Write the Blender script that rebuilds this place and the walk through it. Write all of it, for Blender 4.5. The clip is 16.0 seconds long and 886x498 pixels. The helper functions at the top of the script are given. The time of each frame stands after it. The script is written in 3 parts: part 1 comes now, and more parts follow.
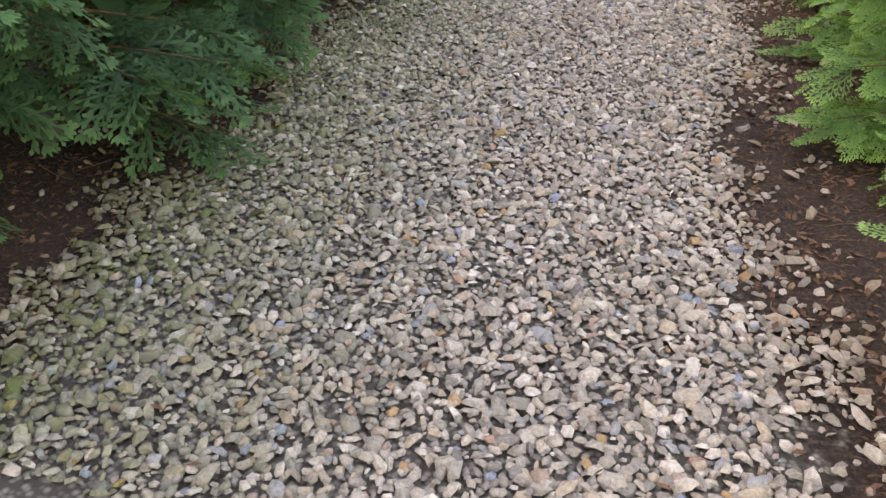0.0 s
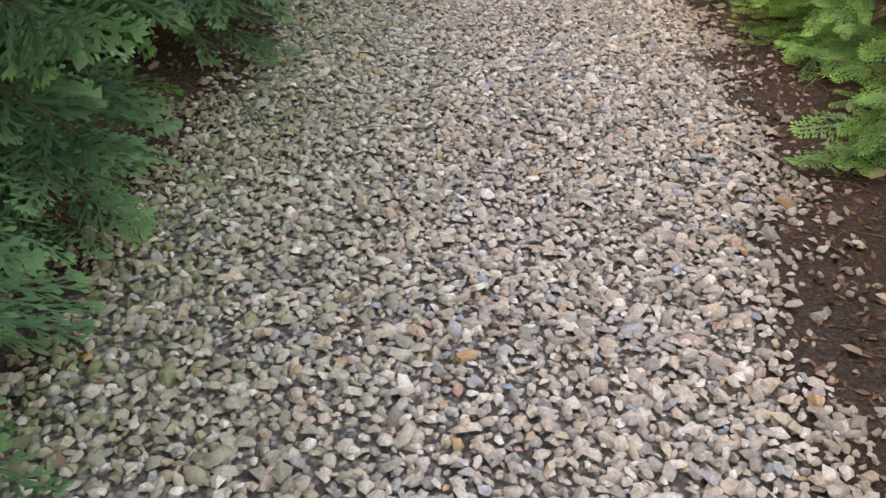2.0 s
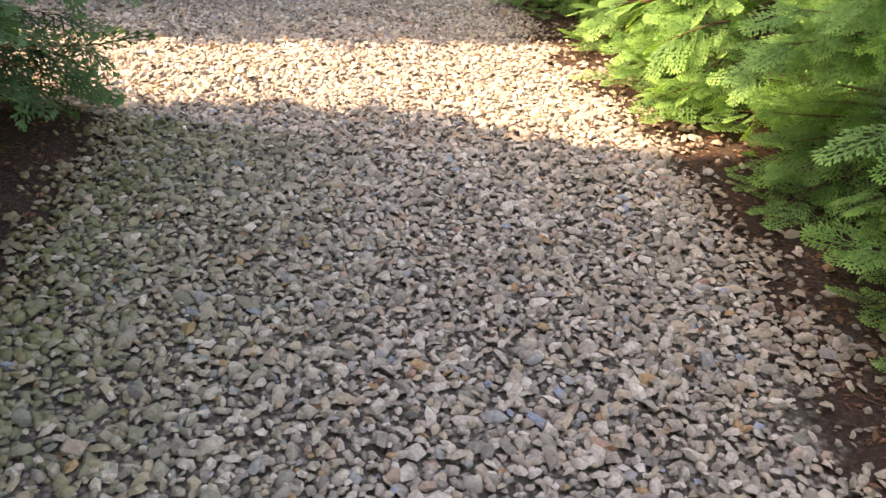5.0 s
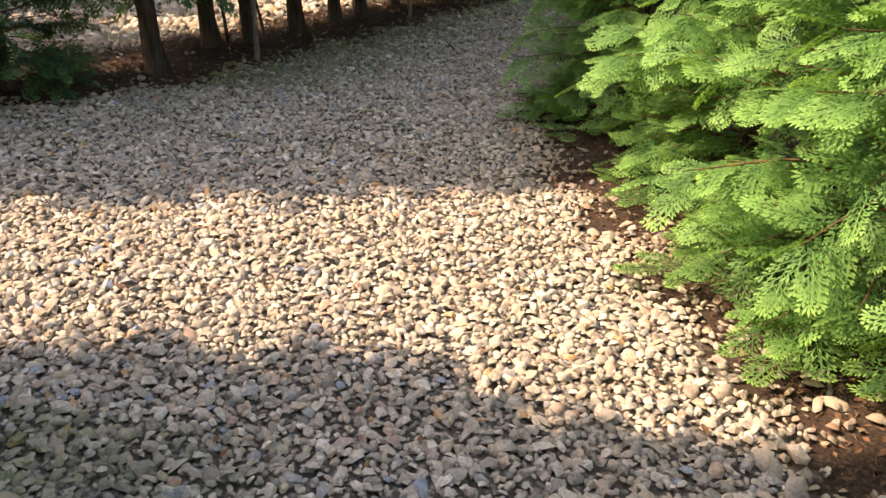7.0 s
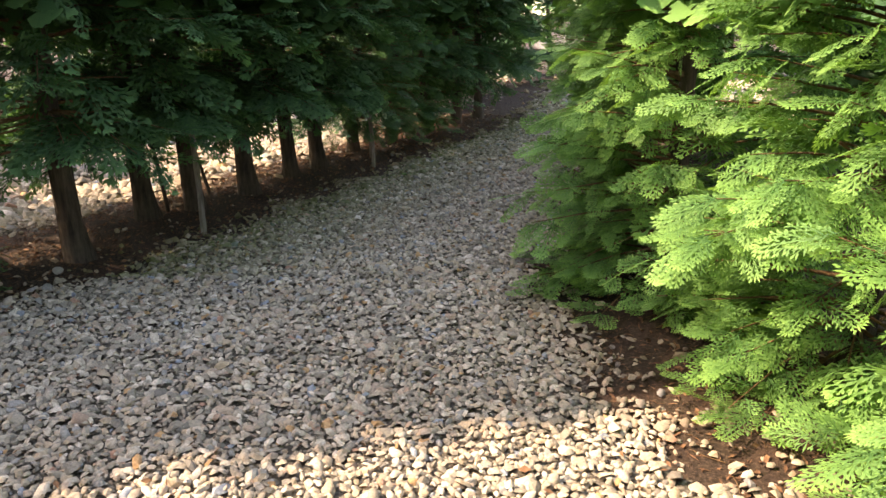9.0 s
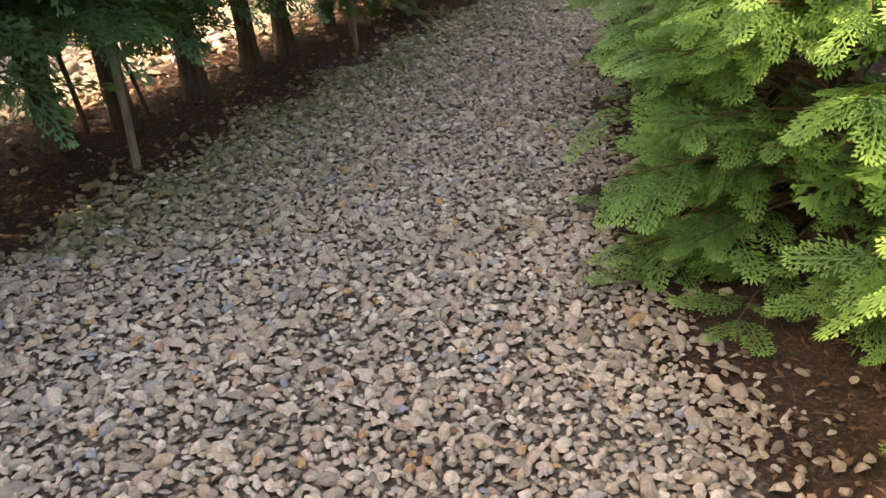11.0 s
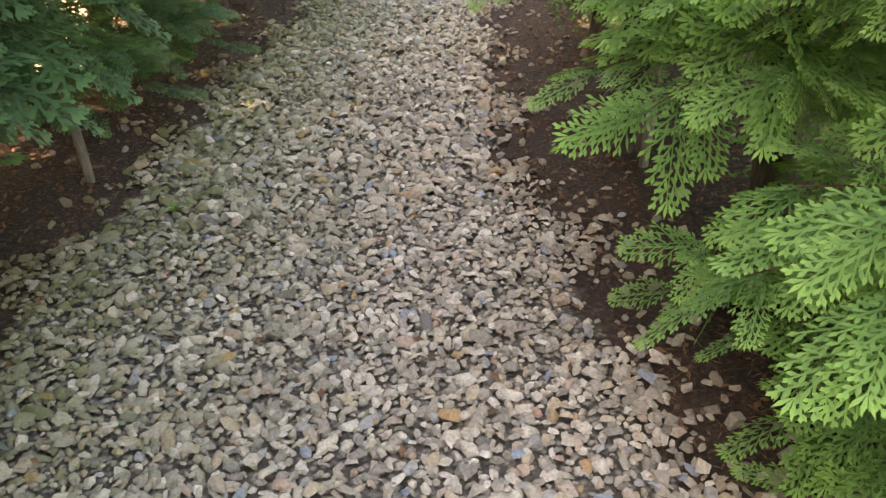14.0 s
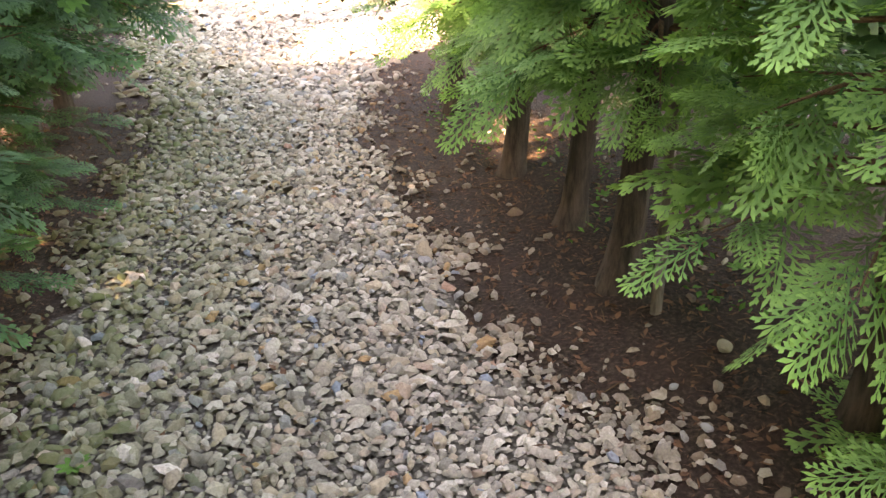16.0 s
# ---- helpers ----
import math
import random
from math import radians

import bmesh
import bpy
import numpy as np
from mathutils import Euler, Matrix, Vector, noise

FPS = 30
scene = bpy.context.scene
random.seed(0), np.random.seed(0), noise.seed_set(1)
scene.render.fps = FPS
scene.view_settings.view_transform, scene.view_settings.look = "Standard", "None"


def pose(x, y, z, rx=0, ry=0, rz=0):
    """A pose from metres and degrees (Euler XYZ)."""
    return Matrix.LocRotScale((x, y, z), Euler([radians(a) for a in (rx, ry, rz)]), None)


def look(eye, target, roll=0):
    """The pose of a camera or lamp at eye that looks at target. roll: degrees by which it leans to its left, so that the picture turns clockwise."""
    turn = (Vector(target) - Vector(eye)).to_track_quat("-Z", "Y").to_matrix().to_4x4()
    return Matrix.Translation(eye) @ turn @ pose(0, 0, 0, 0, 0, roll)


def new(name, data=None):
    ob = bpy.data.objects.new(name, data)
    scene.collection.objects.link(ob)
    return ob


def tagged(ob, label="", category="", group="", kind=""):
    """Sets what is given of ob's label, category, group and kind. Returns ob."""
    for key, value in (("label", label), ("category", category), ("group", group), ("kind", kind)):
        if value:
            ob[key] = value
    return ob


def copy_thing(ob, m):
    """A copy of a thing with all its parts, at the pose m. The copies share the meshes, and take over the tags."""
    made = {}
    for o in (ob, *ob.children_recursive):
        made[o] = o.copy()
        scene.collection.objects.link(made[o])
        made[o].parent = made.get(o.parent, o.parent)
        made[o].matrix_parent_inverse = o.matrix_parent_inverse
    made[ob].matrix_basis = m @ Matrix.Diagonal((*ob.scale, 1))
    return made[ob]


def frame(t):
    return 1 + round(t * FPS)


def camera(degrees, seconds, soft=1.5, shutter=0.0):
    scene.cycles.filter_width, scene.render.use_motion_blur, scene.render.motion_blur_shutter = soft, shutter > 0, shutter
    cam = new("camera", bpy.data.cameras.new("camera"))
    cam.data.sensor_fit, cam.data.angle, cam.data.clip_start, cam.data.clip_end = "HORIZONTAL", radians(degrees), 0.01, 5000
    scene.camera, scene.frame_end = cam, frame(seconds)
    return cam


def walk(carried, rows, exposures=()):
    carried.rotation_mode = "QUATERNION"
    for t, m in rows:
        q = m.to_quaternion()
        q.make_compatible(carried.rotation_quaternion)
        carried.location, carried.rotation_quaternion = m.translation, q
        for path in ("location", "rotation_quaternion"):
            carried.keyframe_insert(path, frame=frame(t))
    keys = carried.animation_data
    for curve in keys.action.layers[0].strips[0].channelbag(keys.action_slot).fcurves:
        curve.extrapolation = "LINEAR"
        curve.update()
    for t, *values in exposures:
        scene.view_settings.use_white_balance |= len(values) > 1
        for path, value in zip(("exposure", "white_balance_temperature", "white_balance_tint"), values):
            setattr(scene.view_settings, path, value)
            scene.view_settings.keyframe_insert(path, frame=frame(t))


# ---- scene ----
cam = camera(58.0, 16.0)
PATH = [
    (0, (0.475, -0.12, 1.503), (-0.02, 1.505, 0.448), 0.7),
    (0.5, (0.33, 0.239, 1.499), (-0.107, 1.859, 0.41), 0.7),
    (1, (0.136, 0.651, 1.471), (-0.221, 2.287, 0.377), 1.6),
    (1.5, (0.012, 1.071, 1.479), (-0.282, 2.725, 0.394), 2.3),
    (2, (-0.103, 1.467, 1.472), (-0.345, 3.146, 0.412), 2.7),
    (2.2, (-0.151, 1.625, 1.475), (-0.368, 3.312, 0.423), 2.9),
    (2.5, (-0.183, 1.864, 1.477), (-0.38, 3.566, 0.445), 2.8),
    (3, (-0.222, 2.342, 1.481), (-0.383, 4.061, 0.471), 2.6),
    (3.5, (-0.278, 2.817, 1.474), (-0.4, 4.553, 0.49), 2.9),
    (4, (-0.337, 3.327, 1.458), (-0.417, 5.081, 0.501), 3.7),
    (4.2, (-0.368, 3.519, 1.453), (-0.429, 5.277, 0.502), 4.0),
    (6.3, (-0.074, 5.629, 1.481), (-0.366, 7.369, 0.539), 3.2),
    (6.5, (-0.154, 5.819, 1.499), (-0.406, 7.573, 0.573), 3.2),
    (7, (-0.358, 6.265, 1.511), (-0.534, 8.069, 0.666), 2.7),
    (7.5, (-0.506, 6.665, 1.523), (-0.641, 8.51, 0.762), 2.3),
    (8, (-0.581, 6.971, 1.538), (-0.679, 8.848, 0.855), 1.5),
    (8.5, (-0.685, 7.208, 1.543), (-0.75, 9.113, 0.937), 0.8),
    (9, (-0.752, 7.459, 1.525), (-0.825, 9.377, 0.961), -0.1),
    (9.2, (-0.759, 7.581, 1.532), (-0.838, 9.496, 0.96), -0.4),
    (11.3, (-1.16, 9.349, 1.504), (-1.131, 11.096, 0.53), -1.2),
    (11.5, (-1.2, 9.567, 1.518), (-1.146, 11.29, 0.504), -1.2),
    (12, (-1.231, 10.072, 1.516), (-1.122, 11.767, 0.46), -1.9),
    (12.5, (-1.259, 10.57, 1.526), (-1.073, 12.241, 0.444), -2.3),
    (13, (-1.255, 11.053, 1.51), (-0.991, 12.72, 0.437), -2.7),
    (13.5, (-1.207, 11.522, 1.505), (-0.849, 13.19, 0.462), -3.0),
    (13.6, (-1.206, 11.612, 1.5), (-0.82, 13.282, 0.469), -3.1),
    (14, (-1.21, 11.994, 1.476), (-0.715, 13.664, 0.493), -2.1),
    (14.5, (-1.225, 12.336, 1.476), (-0.586, 13.987, 0.546), -1.3),
    (15, (-1.325, 12.603, 1.456), (-0.539, 14.212, 0.565), -1.0),
    (15.5, (-1.46, 12.85, 1.447), (-0.551, 14.416, 0.597), -1.4),
    (16, (-1.492, 13.053, 1.467), (-0.513, 14.603, 0.668), -2.2),
]
EXPOSURES = [(0, 3.4, 10600, 27), (1.5, 3.65, 10900, 26), (3.5, 3.2, 10700, 28), (4.2, 3.15, 10400, 28), (6.3, 2.6, 9400, 23),
             (7.5, 2.25, 9200, 20), (9.2, 2.72, 9300, 18), (11.3, 3.08, 10900, 26), (12.5, 3.55, 11000, 26), (14, 3.95, 11000, 23), (16, 4.15, 10500, 25)]
walk(cam, [(t, look(e, g, r)) for t, e, g, r in PATH], EXPOSURES)

# ---- light: clear sky, the sun stands over the open side of the garden ----
SUN_FROM = Vector((-1.0, -0.12, 1.02)).normalized()
world = bpy.data.worlds.new("sky")
scene.world = world
world.use_nodes = True
wt = world.node_tree
sky = wt.nodes.new("ShaderNodeTexSky")
sky.sky_type, sky.sun_disc = "NISHITA", False
sky.sun_elevation = math.asin(SUN_FROM.z)
sky.sun_rotation = math.atan2(SUN_FROM.x, SUN_FROM.y)
wt.links.new(sky.outputs[0], wt.nodes["Background"].inputs[0])
wt.nodes["Background"].inputs[1].default_value = 0.15
sun = new("sun", bpy.data.lights.new("sun", "SUN"))
sun.data.energy, sun.data.angle, sun.data.color = 2.0, radians(0.9), (1.0, 0.94, 0.84)
sun.matrix_world = look(SUN_FROM * 30, (0, 0, 0))


# ---- materials ----
def material(name, rough=0.9):
    m = bpy.data.materials.new(name)
    m.use_nodes = True
    t = m.node_tree
    b = t.nodes["Principled BSDF"]
    b.inputs["Roughness"].default_value = rough
    b.inputs["Specular IOR Level"].default_value = 0.25
    return m, t, b


def node(t, kind, **values):
    n = t.nodes.new(kind)
    for key, v in values.items():
        n.inputs[key.replace("_", " ")].default_value = v
    return n


def ramp(t, source, stops, constant=False):
    n = t.nodes.new("ShaderNodeValToRGB")
    if constant:
        n.color_ramp.interpolation = "CONSTANT"
    e = n.color_ramp.elements
    while len(e) < len(stops):
        e.new(0.5)
    for k, (at, c) in enumerate(stops):
        e[k].position, e[k].color = at, (*c, 1)
    t.links.new(source, n.inputs[0])
    return n.outputs[0]


def mixed(t, fac, a, b, mode="MIX"):
    n = t.nodes.new("ShaderNodeMix")
    n.data_type, n.blend_type = "RGBA", mode
    for socket, v in ((n.inputs[0], fac), (n.inputs[6], a), (n.inputs[7], b)):
        if isinstance(v, bpy.types.NodeSocket):
            t.links.new(v, socket)
        elif isinstance(v, tuple):
            socket.default_value = (*v, 1)
        else:
            socket.default_value = v
    return n.outputs[2]


def noise_of(t, scale, detail=4.0, rough=0.6):
    geo = t.nodes.new("ShaderNodeNewGeometry")
    n = node(t, "ShaderNodeTexNoise", Scale=scale, Detail=detail, Roughness=rough)
    t.links.new(geo.outputs["Position"], n.inputs["Vector"])
    return n.outputs[0]


def bump(t, b, height, strength, distance):
    n = node(t, "ShaderNodeBump", Strength=strength, Distance=distance)
    t.links.new(height, n.inputs["Height"])
    t.links.new(n.outputs[0], b.inputs["Normal"])


def stone_material():
    m, t, b = material("crushed_stone", 0.82)
    geo = t.nodes.new("ShaderNodeNewGeometry")
    island = geo.outputs["Random Per Island"]
    tint = ramp(t, island, [(0.0, (0.33, 0.29, 0.245)), (0.14, (0.44, 0.385, 0.32)), (0.30, (0.27, 0.245, 0.21)),
                            (0.44, (0.52, 0.46, 0.39)), (0.58, (0.37, 0.325, 0.275)), (0.67, (0.45, 0.365, 0.275)),
                            (0.755, (0.32, 0.315, 0.31)), (0.80, (0.60, 0.54, 0.47)), (0.87, (0.41, 0.33, 0.27)), (0.93, (0.41, 0.30, 0.235)),
                            (0.960, (0.26, 0.30, 0.36)), (0.972, (0.44, 0.28, 0.155)), (0.984, (0.19, 0.175, 0.16)),
                            (0.994, (0.41, 0.25, 0.19))], True)
    grain = noise_of(t, 95, 6, 0.7)
    tint = mixed(t, 0.8, tint, ramp(t, grain, [(0.3, (0.58, 0.54, 0.50)), (0.62, (1.30, 1.22, 1.12))]), "MULTIPLY")
    broad = noise_of(t, 1.7, 4)
    tint = mixed(t, 0.4, tint, ramp(t, broad, [(0.35, (0.72, 0.70, 0.66)), (0.65, (1, 1, 1))]), "MULTIPLY")
    # thin green film on stones along the left edge, darkened to carry the trees' shade
    moss_shade = t.nodes.new("ShaderNodeAttribute")
    moss_shade.attribute_name = "moss_shade"
    tint = mixed(t, moss_shade.outputs["Fac"], tint, mixed(t, 0.85, tint, (0.078, 0.105, 0.016), "MIX"))
    dirt = t.nodes.new("ShaderNodeAttribute")
    dirt.attribute_name = "dirt"
    tint = mixed(t, dirt.outputs["Fac"], tint, mixed(t, 0.62, tint, (0.15, 0.088, 0.05), "MIX"))
    t.links.new(tint, b.inputs["Base Color"])
    bump(t, b, grain, 0.35, 0.004)
    return m


def soil_material():
    m, t, b = material("soil_and_grit", 0.95)
    fine, coarse = noise_of(t, 60, 6, 0.7), noise_of(t, 4, 5)
    earth = ramp(t, fine, [(0.32, (0.014, 0.009, 0.007)), (0.5, (0.046, 0.029, 0.020)), (0.70, (0.135, 0.088, 0.060))])
    earth = mixed(t, ramp(t, coarse, [(0.4, (0, 0, 0)), (0.65, (1, 1, 1))]), earth, mixed(t, 0.5, earth, (0.075, 0.038, 0.026)))
    geo = t.nodes.new("ShaderNodeNewGeometry")
    cells = node(t, "ShaderNodeTexVoronoi", Scale=48.0)
    t.links.new(geo.outputs["Position"], cells.inputs["Vector"])
    grit = ramp(t, cells.outputs["Distance"], [(0.15, (0.30, 0.26, 0.21)), (0.6, (0.10, 0.083, 0.066))])
    mask = t.nodes.new("ShaderNodeAttribute")
    mask.attribute_name = "gravel"
    add = node(t, "ShaderNodeMath")
    add.operation = "ADD"
    t.links.new(mask.outputs["Fac"], add.inputs[0])
    t.links.new(noise_of(t, 9, 4), add.inputs[1])
    sharp = ramp(t, add.outputs[0], [(0.9, (0, 0, 0)), (1.0, (1, 1, 1))])
    t.links.new(mixed(t, sharp, earth, grit), b.inputs["Base Color"])
    bump(t, b, fine, 0.8, 0.02)
    return m


def foliage_material(name, deep, fresh):
    m, t, b = material(name, 0.55)
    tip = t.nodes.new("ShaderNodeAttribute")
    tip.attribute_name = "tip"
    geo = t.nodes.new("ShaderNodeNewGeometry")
    # fresh tips are lighter; the inner end is darkened to paint crown shade
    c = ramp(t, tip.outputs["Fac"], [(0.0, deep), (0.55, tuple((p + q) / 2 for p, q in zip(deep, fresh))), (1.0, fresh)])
    c = mixed(t, 0.55, c, ramp(t, geo.outputs["Random Per Island"], [(0, (0.78, 0.84, 0.80)), (1, (1.1, 1.08, 0.95))]), "MULTIPLY")
    c = mixed(t, 0.5, c, ramp(t, noise_of(t, 2.2, 3), [(0.35, (0.82, 0.88, 0.88)), (0.65, (1.06, 1.03, 0.9))]), "MULTIPLY")
    c = mixed(t, 0.35, c, ramp(t, noise_of(t, 160, 3), [(0.35, (0.84, 0.87, 0.84)), (0.65, (1, 1, 1))]), "MULTIPLY")
    t.links.new(c, b.inputs["Base Color"])
    bump(t, b, noise_of(t, 260, 2), 0.5, 0.003)
    glow = t.nodes.new("ShaderNodeBsdfTranslucent")
    t.links.new(mixed(t, 1.0, c, (1.0, 1.0, 0.55), "MULTIPLY"), glow.inputs[0])
    both = node(t, "ShaderNodeMixShader", Fac=0.45)
    t.links.new(b.outputs[0], both.inputs[1])
    t.links.new(glow.outputs[0], both.inputs[2])
    t.links.new(both.outputs[0], t.nodes["Material Output"].inputs[0])
    return m


def bark_material(name, dark, light):
    m, t, b = material(name, 0.92)
    coord = t.nodes.new("ShaderNodeTexCoord")
    squash = t.nodes.new("ShaderNodeMapping")
    squash.inputs["Scale"].default_value = (38, 38, 5)
    t.links.new(coord.outputs["Object"], squash.inputs[0])
    n = node(t, "ShaderNodeTexNoise", Scale=1.0, Detail=6.0, Roughness=0.7)
    t.links.new(squash.outputs[0], n.inputs["Vector"])
    c = ramp(t, n.outputs[0], [(0.3, dark), (0.7, light)])
    c = mixed(t, 0.5, c, ramp(t, noise_of(t, 7, 4), [(0.4, (0.6, 0.6, 0.6)), (0.65, (1, 1, 1))]), "MULTIPLY")
    t.links.new(c, b.inputs["Base Color"])
    bump(t, b, n.outputs[0], 1.0, 0.012)
    return m


def plain_material(name, a, c, scale):
    m, t, b = material(name, 0.9)
    geo = t.nodes.new("ShaderNodeNewGeometry")
    k = mixed(t, 0.5, ramp(t, geo.outputs["Random Per Island"], [(0, a), (1, c)]), ramp(t, noise_of(t, scale, 4), [(0.3, a), (0.7, c)]))
    t.links.new(k, b.inputs["Base Color"])
    bump(t, b, noise_of(t, scale * 2, 4), 0.4, 0.004)
    return m


STONE, SOIL = stone_material(), soil_material()
# one leaf, two tones: the darker copy paints shade onto left and far trees
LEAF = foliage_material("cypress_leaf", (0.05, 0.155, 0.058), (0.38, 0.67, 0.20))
LEAF_SHADED = foliage_material("cypress_leaf_shaded", (0.026, 0.076, 0.040), (0.13, 0.285, 0.115))
BARK = bark_material("cypress_bark", (0.035, 0.025, 0.018), (0.145, 0.108, 0.082))
TWIG = bark_material("young_bark", (0.09, 0.05, 0.025), (0.24, 0.14, 0.07))
STAKE = bark_material("weathered_wood", (0.13, 0.105, 0.08), (0.36, 0.31, 0.25))
LITTER = plain_material("dry_litter", (0.055, 0.026, 0.016), (0.26, 0.135, 0.075), 40)
HERB = plain_material("herb_leaf", (0.05, 0.13, 0.025), (0.12, 0.26, 0.05), 30)

# ---- plan of the gravel walk: its two edges, and the side walk that joins it ----
rng = np.random.default_rng(7)
LEFT_Y = [-6, 1.4, 2.5, 4.3, 6.2, 8.1, 8.35, 9.6, 10.7, 12.0, 13.5, 14.9, 16.5, 18.5, 20.3, 25, 32]
LEFT_X = [-1.3, -1.35, -1.48, -1.66, -1.87, -2.2, -7.5, -7.5, -4.1, -3.0, -2.38, -1.88, -1.25, -0.42, 0.12, 0.9, 2.2]
RIGHT_Y = [-6, 1.7, 2.5, 3.4, 5.2, 6.2, 8.4, 9.8, 10.8, 12.2, 13.0, 14.0, 15.0, 16.4, 17.8, 18.6, 20, 21.5, 25, 32]
RIGHT_X = [1.1, 1.05, 0.75, 0.68, 0.88, 0.76, 0.6, 0.1, -0.3, -0.4, -0.24, -0.08, 0.0, 0.45, 0.85, 1.3, 2.2, 4.2, 5.5, 6.5]


def inside(x, y):
    """How far a place lies inside the gravel, in metres; negative on the soil."""
    left, right = np.interp(y, LEFT_Y, LEFT_X), np.interp(y, RIGHT_Y, RIGHT_X)
    main = np.minimum(x - left, right - x)
    base = np.interp(y, [10, 11, 12, 20, 32], [-3.6, -4.2, -3.25, 0.0, 2.2])
    side = np.where(y > 10.6, np.minimum(x - (base - 6.0), (base - 1.3) - x), -9)
    return np.maximum(main, side)


def ground_z(x, y):
    d = inside(x, y)
    bank = np.clip(-d / 0.7, 0, 1)
    wave = 0.018 * np.sin(1.7 * x + 0.6 * y) * np.sin(0.9 * y - 0.5 * x)
    return -0.022 + 0.05 * bank * bank * (3 - 2 * bank) + wave * np.clip(-d * 2, 0, 1)


def mesh_from(name, verts, faces, mat, values=None, smooth=False):
    """A mesh of triangles or quads from arrays, with named values at its points."""
    me = bpy.data.meshes.new(name)
    verts, faces = np.asarray(verts, np.float32), np.asarray(faces, np.int32)
    k = faces.shape[1]
    me.vertices.add(len(verts))
    me.vertices.foreach_set("co", verts.ravel())
    me.loops.add(faces.size)
    me.loops.foreach_set("vertex_index", faces.ravel())
    me.polygons.add(len(faces))
    me.polygons.foreach_set("loop_start", np.arange(0, faces.size, k, dtype=np.int32))
    me.polygons.foreach_set("use_smooth", np.full(len(faces), smooth) if isinstance(smooth, bool) else smooth)
    me.update(calc_edges=True)
    for key, v in (values or {}).items():
        me.attributes.new(key, "FLOAT", "POINT").data.foreach_set("value", np.asarray(v, np.float32))
    me.materials.append(mat)
    return me


def build_ground():
    far = np.geomspace(0.3, 900, 26)
    xs = np.concatenate([-8 - far[::-1], np.arange(-8, 4.01, 0.16), 4 + far])
    ys = np.concatenate([-2 - far[::-1], np.arange(-2, 26.01, 0.16), 26 + far])
    gx, gy = np.meshgrid(xs, ys)
    gx, gy = gx.ravel(), gy.ravel()
    w, h = len(xs), len(ys)
    i = (np.arange(h - 1)[:, None] * w + np.arange(w - 1)).ravel()
    quads = np.stack([i, i + 1, i + 1 + w, i + w], 1)
    mask = np.clip(0.3 + inside(gx, gy) / 0.5, 0, 1)
    me = mesh_from("ground", np.stack([gx, gy, ground_z(gx, gy)], 1), quads, SOIL, {"gravel": mask}, True)
    tagged(new("ground", me), "brown garden soil under a walk of grey crushed stone", "ground", kind="structure")


build_ground()


# ---- crushed stone ----
def stone_shape():
    """A crushed, half-worn pebble: an uneven outline below a smaller, tilted, flattened top; its underside lies buried."""
    bm = bmesh.new()
    n, m = int(rng.integers(5, 7)), 3
    turn = rng.uniform(0, 6.283)
    for k in range(n):
        a = 6.283 * (k + rng.uniform(-0.22, 0.22)) / n
        s = rng.uniform(0.80, 1.14)
        bm.verts.new((math.cos(a) * s, math.sin(a) * s, rng.uniform(-0.45, -0.05)))
    tip = rng.uniform(-0.35, 0.35, 2)
    for k in range(m):
        a = turn + 6.283 * (k + rng.uniform(-0.2, 0.2)) / m
        s = rng.uniform(0.46, 0.78)
        x, y = math.cos(a) * s, math.sin(a) * s
        bm.verts.new((x, y, 0.72 + tip[0] * x + tip[1] * y + rng.uniform(-0.1, 0.1)))
    bmesh.ops.convex_hull(bm, input=bm.verts[:])
    bmesh.ops.triangulate(bm, faces=bm.faces[:])
    bm.normal_update()
    bmesh.ops.delete(bm, geom=[q for q in bm.faces if q.normal.z < -0.35], context="FACES")
    bmesh.ops.delete(bm, geom=[v for v in bm.verts if not v.link_faces], context="VERTS")
    bm.verts.index_update()
    v = np.array([p.co[:] for p in bm.verts])
    f = np.array([[p.index for p in q.verts] for q in bm.faces])
    bm.free()
    return v, f


def boulder_shape():
    """A broken stone: the hull of a few points on a skewed ball."""
    bm = bmesh.new()
    for k in range(11):
        z = 1 - 2 * (k + 0.5) / 11
        a, r, s = k * 2.4 + rng.uniform(-0.5, 0.5), math.sqrt(1 - z * z), rng.uniform(0.8, 1.1)
        bm.verts.new((r * math.cos(a) * s, r * math.sin(a) * s, z * s))
    bmesh.ops.convex_hull(bm, input=bm.verts[:])
    bmesh.ops.delete(bm, geom=[v for v in bm.verts if not v.link_faces], context="VERTS")
    bm.verts.index_update()
    v = np.array([p.co[:] for p in bm.verts])
    f = [[p.index for p in q.verts] for q in bm.faces]
    bm.free()
    return v, f


SHAPES = [stone_shape() for _ in range(22)]
BOULDERS = [boulder_shape() for _ in range(5)]


def rotations(yaw, pitch, roll):
    cy, sy, cp, sp, cr, sr = np.cos(yaw), np.sin(yaw), np.cos(pitch), np.sin(pitch), np.cos(roll), np.sin(roll)
    return np.stack([np.stack([cy * cp, cy * sp * sr - sy * cr, cy * sp * cr + sy * sr], -1),
                     np.stack([sy * cp, sy * sp * sr + cy * cr, sy * sp * cr - cy * sr], -1),
                     np.stack([-sp, cp * sr, cp * cr], -1)], -2)


